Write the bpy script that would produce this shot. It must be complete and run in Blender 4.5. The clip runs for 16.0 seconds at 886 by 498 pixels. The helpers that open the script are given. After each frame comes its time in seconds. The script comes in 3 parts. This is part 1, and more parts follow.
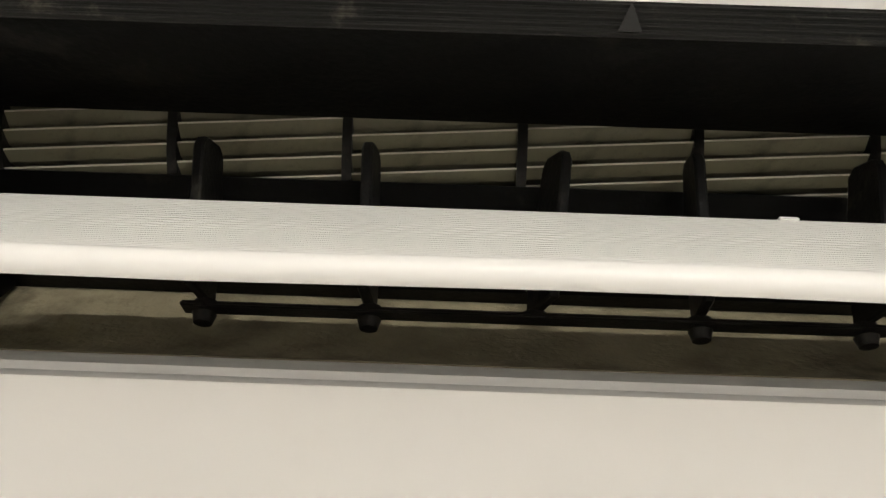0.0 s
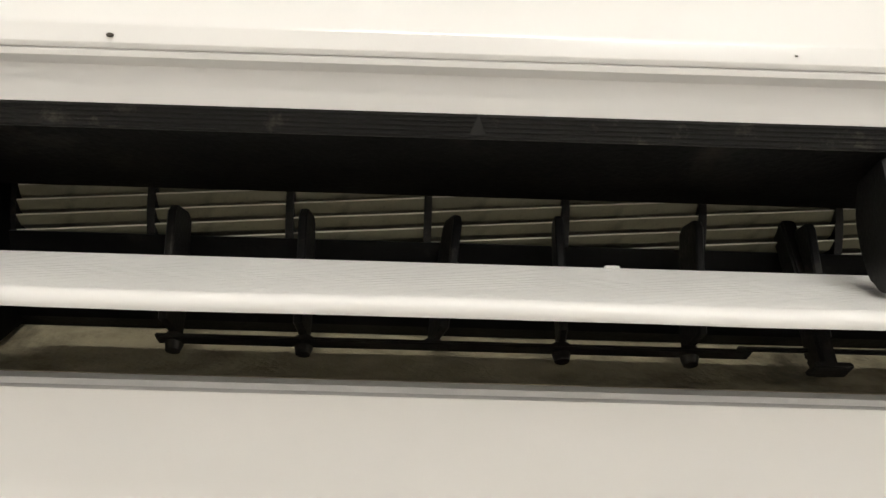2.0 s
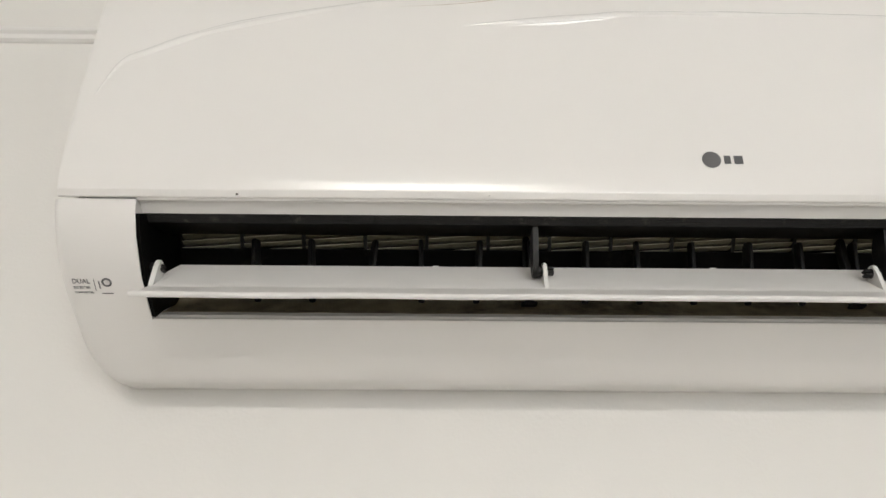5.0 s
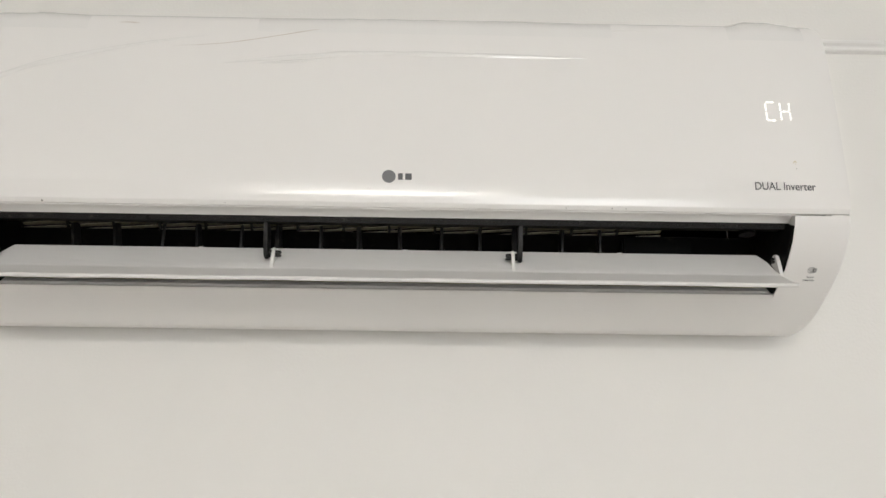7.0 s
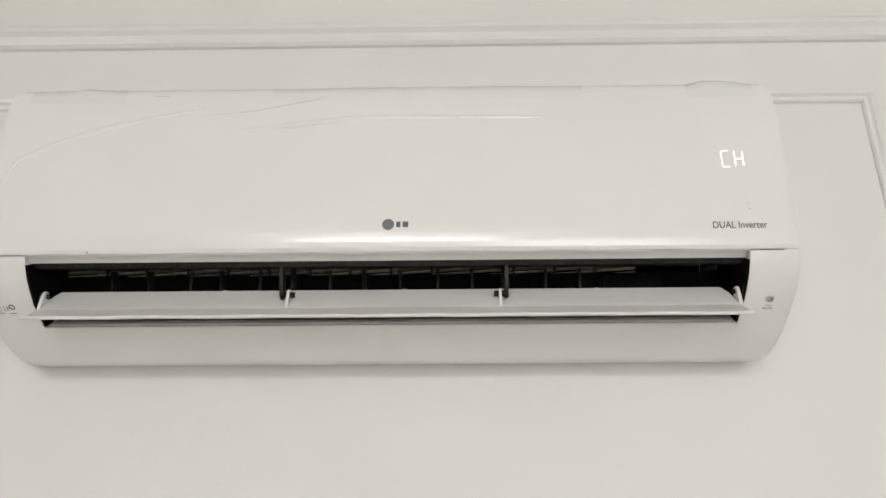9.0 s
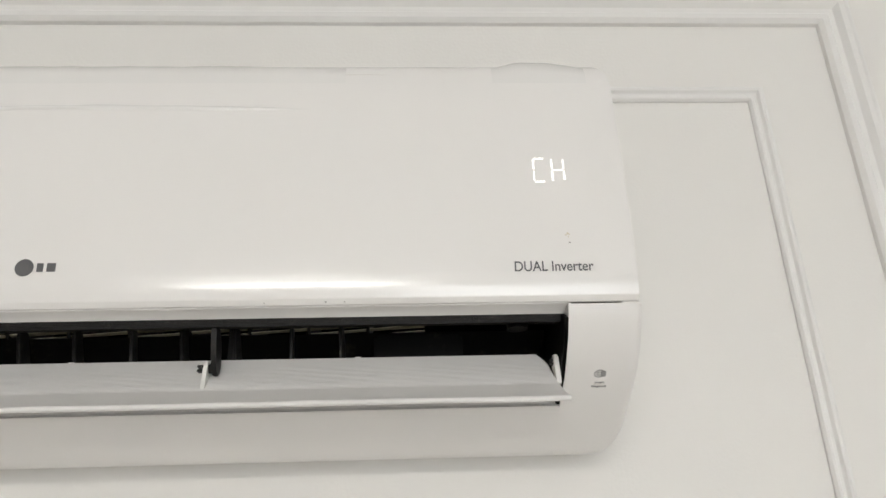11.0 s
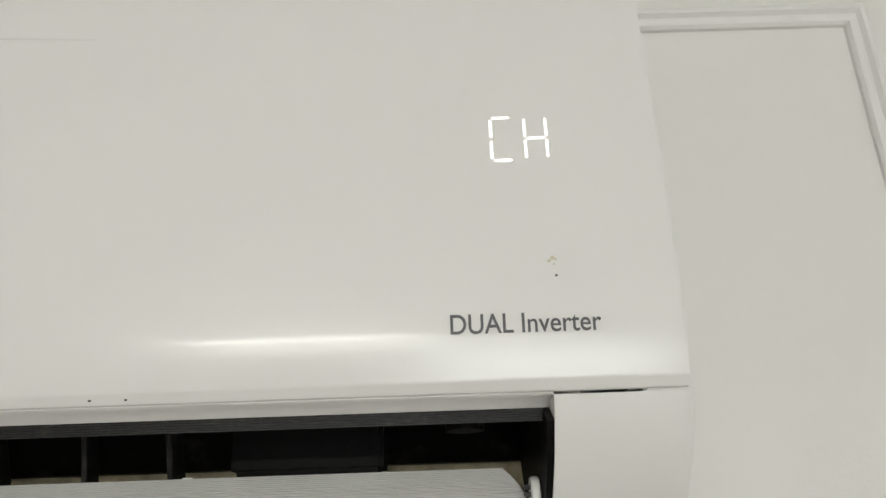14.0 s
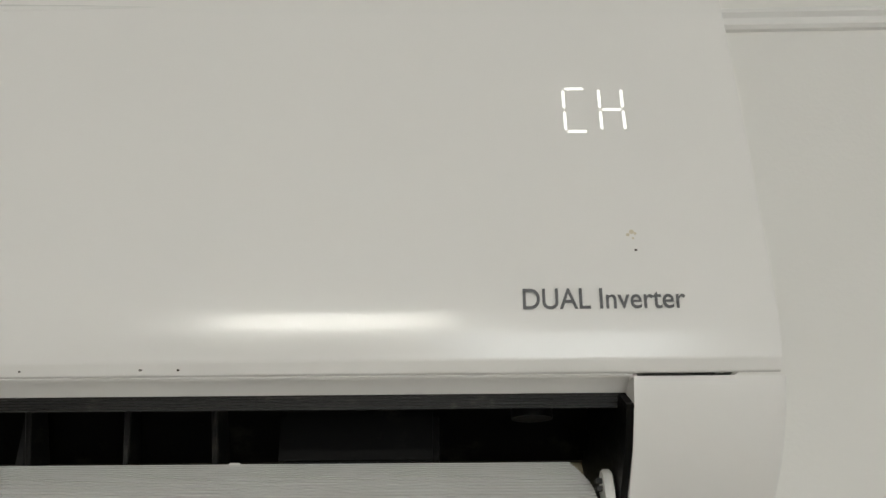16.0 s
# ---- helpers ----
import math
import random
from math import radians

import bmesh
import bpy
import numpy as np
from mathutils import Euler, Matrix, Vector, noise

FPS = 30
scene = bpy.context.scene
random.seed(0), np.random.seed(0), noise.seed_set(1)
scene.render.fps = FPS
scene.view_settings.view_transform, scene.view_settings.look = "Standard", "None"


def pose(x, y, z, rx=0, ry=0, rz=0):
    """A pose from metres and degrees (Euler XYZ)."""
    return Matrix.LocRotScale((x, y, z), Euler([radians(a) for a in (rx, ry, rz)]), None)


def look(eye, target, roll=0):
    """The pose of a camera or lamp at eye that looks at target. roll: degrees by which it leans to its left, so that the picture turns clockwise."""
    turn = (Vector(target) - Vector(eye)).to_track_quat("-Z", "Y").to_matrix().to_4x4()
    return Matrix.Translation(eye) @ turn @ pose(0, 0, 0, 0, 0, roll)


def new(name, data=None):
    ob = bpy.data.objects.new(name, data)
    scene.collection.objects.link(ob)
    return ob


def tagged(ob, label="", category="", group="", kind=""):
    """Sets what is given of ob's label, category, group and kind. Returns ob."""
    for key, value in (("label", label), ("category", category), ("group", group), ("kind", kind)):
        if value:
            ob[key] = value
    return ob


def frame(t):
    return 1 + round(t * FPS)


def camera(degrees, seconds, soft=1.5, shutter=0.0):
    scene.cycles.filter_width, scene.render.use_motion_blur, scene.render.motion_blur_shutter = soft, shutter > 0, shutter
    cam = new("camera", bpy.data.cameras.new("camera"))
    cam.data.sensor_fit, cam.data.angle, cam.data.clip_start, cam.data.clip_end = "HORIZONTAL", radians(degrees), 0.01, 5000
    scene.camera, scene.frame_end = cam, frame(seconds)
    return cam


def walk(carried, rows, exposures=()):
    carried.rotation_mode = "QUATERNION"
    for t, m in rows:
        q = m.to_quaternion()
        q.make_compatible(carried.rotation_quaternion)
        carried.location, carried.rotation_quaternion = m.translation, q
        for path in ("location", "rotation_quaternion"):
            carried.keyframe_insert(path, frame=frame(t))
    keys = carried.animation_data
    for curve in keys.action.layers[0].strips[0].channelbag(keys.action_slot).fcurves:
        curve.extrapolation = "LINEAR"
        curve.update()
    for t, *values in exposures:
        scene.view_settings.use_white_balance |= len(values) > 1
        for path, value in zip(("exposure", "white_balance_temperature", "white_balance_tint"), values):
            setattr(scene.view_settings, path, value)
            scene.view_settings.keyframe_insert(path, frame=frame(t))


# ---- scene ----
cam = camera(60.0, 16.0)
PATH = [
    (0, (-0.2789, -0.2948, 2.1158), (-0.2924, 1.4141, 3.1549), 2.24),
    (0.5, (-0.2555, -0.3048, 2.1121), (-0.3158, 1.3313, 3.2608), 4.32),
    (1, (-0.2585, -0.3117, 2.1101), (-0.3156, 1.2911, 3.3051), 4.52),
    (1.5, (-0.2545, -0.3223, 2.1011), (-0.2733, 1.2755, 3.3039), 3.34),
    (2, (-0.2542, -0.3479, 2.0826), (-0.2337, 1.2941, 3.2243), 1.28),
    (2.5, (-0.2352, -0.4231, 2.0699), (-0.2440, 1.2551, 3.1578), 0.92),
    (3, (-0.2251, -0.4449, 2.0590), (-0.2577, 1.2355, 3.1431), 1.19),
    (3.2, (-0.2270, -0.4421, 2.0494), (-0.2624, 1.2347, 3.1390), 1.29),
    (5.3, (-0.1752, -0.7602, 1.9522), (-0.1463, 1.0822, 2.7298), 0.16),
    (5.5, (-0.1432, -0.7945, 1.9659), (-0.0972, 1.0823, 2.6553), 0.46),
    (6, (-0.0398, -0.8660, 1.9478), (0.0282, 1.0261, 2.5924), 1.20),
    (6.5, (0.0251, -0.9229, 1.9600), (0.0656, 0.9749, 2.5898), 1.17),
    (7, (0.0620, -0.9538, 1.9578), (0.0861, 0.9470, 2.5794), 0.62),
    (7.5, (0.0902, -0.9992, 1.9566), (0.0912, 0.8963, 2.5946), 0.15),
    (8, (0.0838, -1.0227, 1.9405), (0.0579, 0.8559, 2.6265), -0.18),
    (8.5, (0.0934, -1.0453, 1.9320), (0.0380, 0.8301, 2.6246), -0.20),
    (9, (0.0904, -1.0513, 1.9138), (0.0654, 0.8070, 2.6527), -0.21),
    (9.5, (0.1233, -0.9859, 1.9486), (0.1628, 0.8754, 2.6793), -0.45),
    (10, (0.1488, -0.8670, 1.9644), (0.3482, 0.9622, 2.7483), -1.90),
    (10.2, (0.1892, -0.8380, 1.9819), (0.3895, 0.9797, 2.7917), -1.99),
    (12.3, (0.3909, -0.7121, 2.0969), (0.2869, 1.1440, 2.8347), -1.79),
    (12.5, (0.4041, -0.6865, 2.1003), (0.2995, 1.1579, 2.8667), -1.73),
    (13, (0.4264, -0.6169, 2.1347), (0.3129, 1.2184, 2.9213), -1.44),
    (13.5, (0.4098, -0.5607, 2.1667), (0.3754, 1.2896, 2.9251), -1.89),
    (14, (0.3932, -0.5275, 2.1905), (0.4177, 1.3430, 2.8981), -2.11),
    (14.5, (0.4245, -0.5207, 2.2029), (0.2548, 1.3501, 2.8896), -0.08),
    (15, (0.3947, -0.5083, 2.1854), (0.3727, 1.3417, 2.9450), -1.26),
    (15.5, (0.4048, -0.5195, 2.1904), (0.2287, 1.3499, 2.8791), 0.33),
    (16, (0.3730, -0.5005, 2.1735), (0.3388, 1.3368, 2.9630), -0.27),
]
walk(cam, [(t, look(eye, target, roll)) for t, eye, target, roll in PATH],
     [(0, 0.46, 6900, 9), (0.5, 0.60, 6900, 9), (1, 0.50, 6850, 9), (1.5, 0.48, 6850, 9), (2, 0.40, 6750, 9), (2.5, 0.14, 6650, 9), (3, 0.12, 6800, 9), (5.5, -0.10, 6550, 10), (9, -0.16, 6500, 10), (12.5, -0.15, 6450, 9), (13.2, -0.26, 6450, 8), (14, -0.38, 6500, 6), (15, -0.68, 6520, 6), (16, -0.62, 6550, 6)])

# ---- light ----
world = bpy.data.worlds.new("world")
scene.world = world
world.use_nodes = True
sky = world.node_tree.nodes.new("ShaderNodeTexSky")
sky.sky_type = "NISHITA"
sky.sun_disc = False
sky.sun_elevation = radians(40)
sky.sun_rotation = radians(200)
world.node_tree.links.new(sky.outputs[0], world.node_tree.nodes["Background"].inputs[0])
world.node_tree.nodes["Background"].inputs[1].default_value = 0.1


def area_lamp(name, eye, target, sx, sy, watts, colour):
    data = bpy.data.lights.new(name, "AREA")
    data.shape, data.size, data.size_y, data.energy, data.color = "RECTANGLE", sx, sy, watts, colour
    ob = new(name, data)
    ob.matrix_world = look(eye, target)
    return ob


# fill light at an assumed window, placed to brighten the right side
area_lamp("added_fill_light", (0.95, -3.78, 1.60), (0.95, 0, 1.60), 1.20, 1.30, 21, (0.97, 0.98, 1.0))
area_lamp("tube_light_glow", (-0.28, -3.765, 2.50), (-0.28, 0, 2.42), 1.16, 0.05, 29, (1.0, 0.965, 0.91))

# ---- materials ----


def mat(name, colour, rough=0.5, metal=0.0, var=0.06, scale=9.0, bump=0.0, bump_scale=180.0, coat=0.0, fleck=None, spec=0.5, stretch=None):
    """A plain surface with two scales of variation in colour and roughness, a fine relief, and flecks of dirt of another colour."""
    m = bpy.data.materials.new(name)
    m.use_nodes = True
    nodes, links = m.node_tree.nodes, m.node_tree.links
    b = nodes["Principled BSDF"]
    b.inputs["Roughness"].default_value, b.inputs["Metallic"].default_value = rough, metal
    b.inputs["Coat Weight"].default_value = coat
    b.inputs["Coat Roughness"].default_value = 0.12
    b.inputs["Specular IOR Level"].default_value = spec
    at = nodes.new("ShaderNodeTexCoord")
    big, fine = nodes.new("ShaderNodeTexNoise"), nodes.new("ShaderNodeTexNoise")
    big.inputs["Scale"].default_value, big.inputs["Detail"].default_value = scale, 6
    fine.inputs["Scale"].default_value, fine.inputs["Detail"].default_value = bump_scale, 4
    links.new(at.outputs["Object"], big.inputs["Vector"])
    if stretch:
        drawn = nodes.new("ShaderNodeMapping")
        drawn.inputs["Scale"].default_value = stretch
        links.new(at.outputs["Object"], drawn.inputs["Vector"])
        links.new(drawn.outputs["Vector"], fine.inputs["Vector"])
    else:
        links.new(at.outputs["Object"], fine.inputs["Vector"])
    mix = nodes.new("ShaderNodeMix")
    mix.data_type = "RGBA"
    mix.inputs["A"].default_value = (*[c * (1 - var) for c in colour], 1)
    mix.inputs["B"].default_value = (*[min(1, c * (1 + var)) for c in colour], 1)
    links.new(big.outputs["Fac"], mix.inputs["Factor"])
    out = mix.outputs["Result"]
    if fleck:
        tone, low, high, amount, size = fleck
        spots = nodes.new("ShaderNodeTexNoise")
        spots.inputs["Scale"].default_value, spots.inputs["Detail"].default_value, spots.inputs["Roughness"].default_value = size, 9, 0.68
        links.new(at.outputs["Object"], spots.inputs["Vector"])
        span = nodes.new("ShaderNodeMapRange")
        span.inputs["From Min"].default_value, span.inputs["From Max"].default_value, span.inputs["To Max"].default_value = low, high, amount
        links.new(spots.outputs["Fac"], span.inputs["Value"])
        dirt = nodes.new("ShaderNodeMix")
        dirt.data_type = "RGBA"
        dirt.inputs["B"].default_value = (*tone, 1)
        links.new(span.outputs["Result"], dirt.inputs["Factor"])
        links.new(out, dirt.inputs["A"])
        out = dirt.outputs["Result"]
    links.new(out, b.inputs["Base Color"])
    rr = nodes.new("ShaderNodeMapRange")
    rr.inputs["To Min"].default_value, rr.inputs["To Max"].default_value = max(0.02, rough * 0.8), min(1, rough * 1.2)
    links.new(fine.outputs["Fac"], rr.inputs["Value"])
    links.new(rr.outputs["Result"], b.inputs["Roughness"])
    if bump:
        bp = nodes.new("ShaderNodeBump")
        bp.inputs["Strength"].default_value, bp.inputs["Distance"].default_value = bump, 0.001
        links.new(fine.outputs["Fac"], bp.inputs["Height"])
        links.new(bp.outputs["Normal"], b.inputs["Normal"])
    return m


WALL = mat("wall_paint", (0.80, 0.785, 0.755), 0.6, var=0.015, scale=3, bump=0.25, bump_scale=260)
MOULD = mat("moulding_paint", (0.80, 0.79, 0.77), 0.42, var=0.015, scale=5, bump=0.1, bump_scale=200)
CEIL = mat("ceiling_paint", (0.82, 0.81, 0.79), 0.8, var=0.02, scale=2, bump=0.2)
FLOOR = mat("floor_tile", (0.62, 0.58, 0.53), 0.3, var=0.1, scale=4)
GLOSS = mat("glossy_white_plastic", (0.80, 0.785, 0.765), 0.22, var=0.014, scale=6, bump=0.022, bump_scale=24, coat=0.2, stretch=(0.22, 1.0, 2.2))
SATIN = mat("satin_white_plastic", (0.79, 0.775, 0.755), 0.34, var=0.015, scale=8, bump=0.04, bump_scale=300)
VANE = mat("vane_plastic", (0.72, 0.708, 0.69), 0.38, var=0.02, scale=14, bump=0.03, bump_scale=400)
HOOK = mat("hook_plastic", (0.80, 0.79, 0.76), 0.35, var=0.02, scale=30)
BLACK = mat("black_plastic", (0.0032, 0.0030, 0.0028), 0.5, var=0.3, scale=30, bump=0.15, bump_scale=500,
            fleck=((0.10, 0.088, 0.07), 0.57, 0.80, 0.35, 24), spec=0.09)
RIBBED = mat("ribbed_black_plastic", (0.011, 0.0105, 0.010), 0.42, var=0.25, scale=40, bump=0.15, bump_scale=600,
             fleck=((0.20, 0.18, 0.15), 0.58, 0.76, 0.4, 110), spec=0.25)
FINBLACK = mat("fin_black_plastic", (0.009, 0.0085, 0.008), 0.45, var=0.3, scale=60, bump=0.2, bump_scale=700,
               fleck=((0.14, 0.125, 0.10), 0.54, 0.78, 0.45, 70), spec=0.28)
TRAY = mat("dusty_tray", (0.38, 0.335, 0.225), 0.8, var=0.5, scale=60, bump=0.8, bump_scale=420,
           fleck=((0.045, 0.038, 0.028), 0.50, 0.66, 0.7, 26))
BLADE = mat("fan_blade_plastic", (0.25, 0.237, 0.165), 0.36, var=0.15, scale=40, bump=0.1, bump_scale=600,
            fleck=((0.03, 0.026, 0.02), 0.53, 0.66, 0.8, 22))
# pale colour that paints the highlight along each fan blade's outer edge
EDGE_HIGHLIGHT = mat("blade_edge_highlight", (0.74, 0.71, 0.60), 0.25, var=0.1, scale=80)
GREY = mat("grey_print", (0.10, 0.10, 0.105), 0.45, var=0.05, scale=60)
SILVER = mat("dark_silver_print", (0.16, 0.16, 0.165), 0.3, 0.6, var=0.08, scale=60)
SPECK = mat("dark_speck", (0.05, 0.04, 0.03), 0.7, var=0.2, scale=200)
STAIN = mat("brown_stain", (0.58, 0.52, 0.40), 0.6, var=0.2, scale=200)
STEEL = mat("window_frame_paint", (0.75, 0.75, 0.74), 0.4, var=0.03)


def glow(name, colour, strength):
    m = bpy.data.materials.new(name)
    m.use_nodes = True
    b = m.node_tree.nodes["Principled BSDF"]
    b.inputs["Base Color"].default_value = (*colour, 1)
    b.inputs["Emission Color"].default_value = (*colour, 1)
    b.inputs["Emission Strength"].default_value = strength
    return m


LED = glow("white_led", (1.0, 1.0, 0.97), 1.35)
DIFF = glow("lamp_diffuser", (1.0, 0.94, 0.84), 4.0)
# glow of the sheet added behind the assumed window
OUTSIDE = glow("added_outside_glow", (0.95, 0.98, 1.0), 3.0)


# ---- mesh helpers ----


def link(name, bm, material, parent=None, label="", smooth=True):
    me = bpy.data.meshes.new(name)
    bmesh.ops.recalc_face_normals(bm, faces=bm.faces)
    bm.to_mesh(me)
    bm.free()
    me.materials.append(material)
    if smooth:
        me.shade_smooth()
        me.set_sharp_from_angle(angle=radians(32))
    ob = new(name, me)
    ob.parent = parent
    if label:
        tagged(ob, label)
    return ob


def part(name, bm, material, parent, label=""):
    return link(name, bm, material, parent, label)


def thing(name, label, category, place=(0, 0, 0), group=""):
    ob = new(name)
    ob.empty_display_size = 0.05
    ob.location = place
    return tagged(ob, label, category, group)


def box(x0, x1, y0, y1, z0, z1, bevel=0.0, segments=2, bm=None):
    own = bm or bmesh.new()
    vs = [own.verts.new((x, y, z)) for x in (x0, x1) for y in (y0, y1) for z in (z0, z1)]
    faces = [own.faces.new([vs[i] for i in f]) for f in
             ((0, 1, 3, 2), (4, 6, 7, 5), (0, 4, 5, 1), (2, 3, 7, 6), (0, 2, 6, 4), (1, 5, 7, 3))]
    if bevel:
        bmesh.ops.bevel(own, geom=list({e for f in faces for e in f.edges}), offset=bevel, segments=segments, affect="EDGES")
    return own


def prism(outline, x0, x1, bevel=0.0, segments=3):
    """A closed outline of (y, z) drawn out from x0 to x1, with its end edges rounded."""
    bm = bmesh.new()
    a = [bm.verts.new((x0, y, z)) for y, z in outline]
    b = [bm.verts.new((x1, y, z)) for y, z in outline]
    n = len(a)
    for i in range(n):
        bm.faces.new((a[i], a[(i + 1) % n], b[(i + 1) % n], b[i]))
    ends = [bm.faces.new(a), bm.faces.new(b[::-1])]
    if bevel:
        bmesh.ops.bevel(bm, geom=list({e for f in ends for e in f.edges}), offset=bevel, segments=segments, affect="EDGES", clamp_overlap=True)
    return bm


def smooth_line(points, steps=6):
    """A curve through the given points (Catmull-Rom)."""
    p = [np.array(q, float) for q in points]
    p = [2 * p[0] - p[1]] + p + [2 * p[-1] - p[-2]]
    out = []
    for i in range(1, len(p) - 2):
        for k in range(steps):
            t = k / steps
            out.append(0.5 * (2 * p[i] + (p[i + 1] - p[i - 1]) * t + (2 * p[i - 1] - 5 * p[i] + 4 * p[i + 1] - p[i + 2]) * t * t
                              + (3 * p[i] - p[i - 1] - 3 * p[i + 1] + p[i + 2]) * t ** 3))
    out.append(p[-2])
    return [tuple(q) for q in out]


def plate(outline, y0, y1, bevel=0.0):
    """A closed outline of (x, z) drawn out from y0 to y1."""
    bm = bmesh.new()
    a = [bm.verts.new((x, y0, z)) for x, z in outline]
    b = [bm.verts.new((x, y1, z)) for x, z in outline]
    n = len(a)
    for i in range(n):
        bm.faces.new((a[i], a[(i + 1) % n], b[(i + 1) % n], b[i]))
    ends = [bm.faces.new(a), bm.faces.new(b[::-1])]
    if bevel:
        bmesh.ops.bevel(bm, geom=list({e for f in ends for e in f.edges}), offset=bevel, segments=2, affect="EDGES")
    return bm


def rod(a, b, radius, sides=12, radius_b=None):
    bm = bmesh.new()
    a, b = Vector(a), Vector(b)
    turn = (b - a).to_track_quat("Z", "Y").to_matrix().to_4x4()
    bmesh.ops.create_cone(bm, cap_ends=True, segments=sides, radius1=radius, radius2=radius if radius_b is None else radius_b,
                          depth=(b - a).length, matrix=Matrix.Translation((a + b) / 2) @ turn)
    return bm


def merged(*pieces):
    bm = bmesh.new()
    for p in pieces:
        me = bpy.data.meshes.new("piece")
        p.to_mesh(me)
        p.free()
        bm.from_mesh(me)
        bpy.data.meshes.remove(me)
    return bm


def lettering(name, text, size, m, parent, material, label="", bold=0.0):
    """Words as a thin raised mesh at the pose m, in the built-in font."""
    data = bpy.data.curves.new(name, "FONT")
    data.body, data.size, data.extrude = text, size, 0.00008
    data.offset = bold
    data.align_x = "LEFT"
    held = bpy.data.objects.new(name + "_curve", data)
    me = bpy.data.meshes.new_from_object(held)
    bpy.data.objects.remove(held)
    bpy.data.curves.remove(data)
    me.name = name
    me.materials.clear()
    me.materials.append(material)
    me.transform(m)
    ob = new(name, me)
    ob.parent = parent
    if label:
        tagged(ob, label)
    return ob


# ---- the setting ----
def wall_box(name, label, material, *size):
    return tagged(link(name, box(*size), material, smooth=False), label, "wall", kind="structure")


wall_box("wall_north", "off-white painted wall behind the air conditioner", WALL, -2.4, 2.4, 0.0, 0.15, 0.0, 2.9)
wall_box("wall_east", "off-white painted side wall", WALL, 2.4, 2.55, -4.0, 0.15, 0.0, 2.9)
wall_box("wall_west", "off-white painted side wall", WALL, -2.55, -2.4, -4.0, 0.15, 0.0, 2.9)
# the opening is for the added window
south = box(-2.4, 0.3, -4.0, -3.85, 0.0, 2.9)
box(1.6, 2.4, -4.0, -3.85, 0.0, 2.9, bm=south)
box(0.3, 1.6, -4.0, -3.85, 0.0, 0.9, bm=south)
box(0.3, 1.6, -4.0, -3.85, 2.3, 2.9, bm=south)
tagged(link("wall_south", south, WALL, smooth=False), "off-white painted wall with an added window opening", "wall", kind="structure")
tagged(link("floor", box(-2.55, 2.55, -4.0, 0.15, -0.1, 0.0), FLOOR, smooth=False), "pale tiled floor", "floor", kind="structure")
tagged(link("ceiling", box(-2.55, 2.55, -4.0, 0.15, 2.9, 3.0), CEIL, smooth=False), "white painted ceiling", "ceiling", kind="structure")

# assumed window, out of view: added frame and glowing sheet for the fill light
window = tagged(new("added_window"), "unseen white framed window, added opposite the air conditioner for fill light", "window", kind="structure")
wf = merged(box(0.3, 0.35, -3.95, -3.89, 0.9, 2.3, 0.003), box(1.55, 1.6, -3.95, -3.89, 0.9, 2.3, 0.003),
            box(0.35, 1.55, -3.95, -3.89, 0.9, 0.95, 0.003), box(0.35, 1.55, -3.95, -3.89, 2.25, 2.3, 0.003),
            box(0.925, 0.975, -3.95, -3.89, 0.95, 2.25, 0.003))
part("window_frame", wf, STEEL, window)
tagged(link("backdrop", box(-0.9, 2.8, -4.35, -4.30, 0.2, 3.0), OUTSIDE, smooth=False), "glowing sheet added behind the unseen window", "backdrop", kind="structure")

lamp = thing("tube_light", "lit white tube light on the wall opposite the air conditioner", "lamp", (-0.28, -3.85, 2.5))
part("lamp_body", box(-0.62, 0.62, 0.0, 0.035, -0.022, 0.022, 0.006), STEEL, lamp)
part("tube", rod((-0.585, 0.056, 0.0), (0.585, 0.056, 0.0), 0.013, 16), DIFF, lamp, "glowing warm white tube")
for x in (-0.60, 0.60):
    part("tube_holder", box(x - 0.014, x + 0.014, 0.035, 0.074, -0.018, 0.018, 0.004), STEEL, lamp)


def moulding(name, label, x0, x1, z0, z1, width, out, bottom=True):
    """A rectangular frame of profiled moulding on the wall; x0..z1 are its inner edges, mitred at the corners."""
    prof = [(0.0, 0.0), (0.0, 0.35), (0.10, 0.62), (0.22, 0.70), (0.30, 0.52), (0.42, 0.60), (0.55, 0.95), (0.68, 1.0),
            (0.80, 0.85), (0.88, 0.5), (1.0, 0.38), (1.0, 0.0)]
    bm = bmesh.new()
    rings = []
    for cx, cz, sx, sz in ((x0, z0, -1, -1), (x1, z0, 1, -1), (x1, z1, 1, 1), (x0, z1, -1, 1)):
        rings.append([bm.verts.new((cx + sx * u * width, -out * v, cz + sz * u * width)) for u, v in prof])
    for a in range(4):
        r, s = rings[a], rings[(a + 1) % 4]
        for i in range(len(prof) - 1):
            bm.faces.new((r[i], r[i + 1], s[i + 1], s[i]))
    return tagged(link(name, bm, MOULD), label, "wall moulding", kind="structure")


moulding("trim_inner", "thin white profiled panel moulding on the wall", -0.77, 0.737, 0.30, 2.574, 0.021, 0.011)
moulding("trim_outer", "wide white profiled panel moulding on the wall", -0.885, 0.85, 0.20, 2.690, 0.048, 0.020)

# ---- the air conditioner ----
XC, W = 0.0100, 0.489
XL, XR = XC - W, XC + W
OL, OR = -0.421, 0.442
ac = thing("air_conditioner", "white wall-mounted split air conditioner with its vane open", "air conditioner", (0, 0, 0))

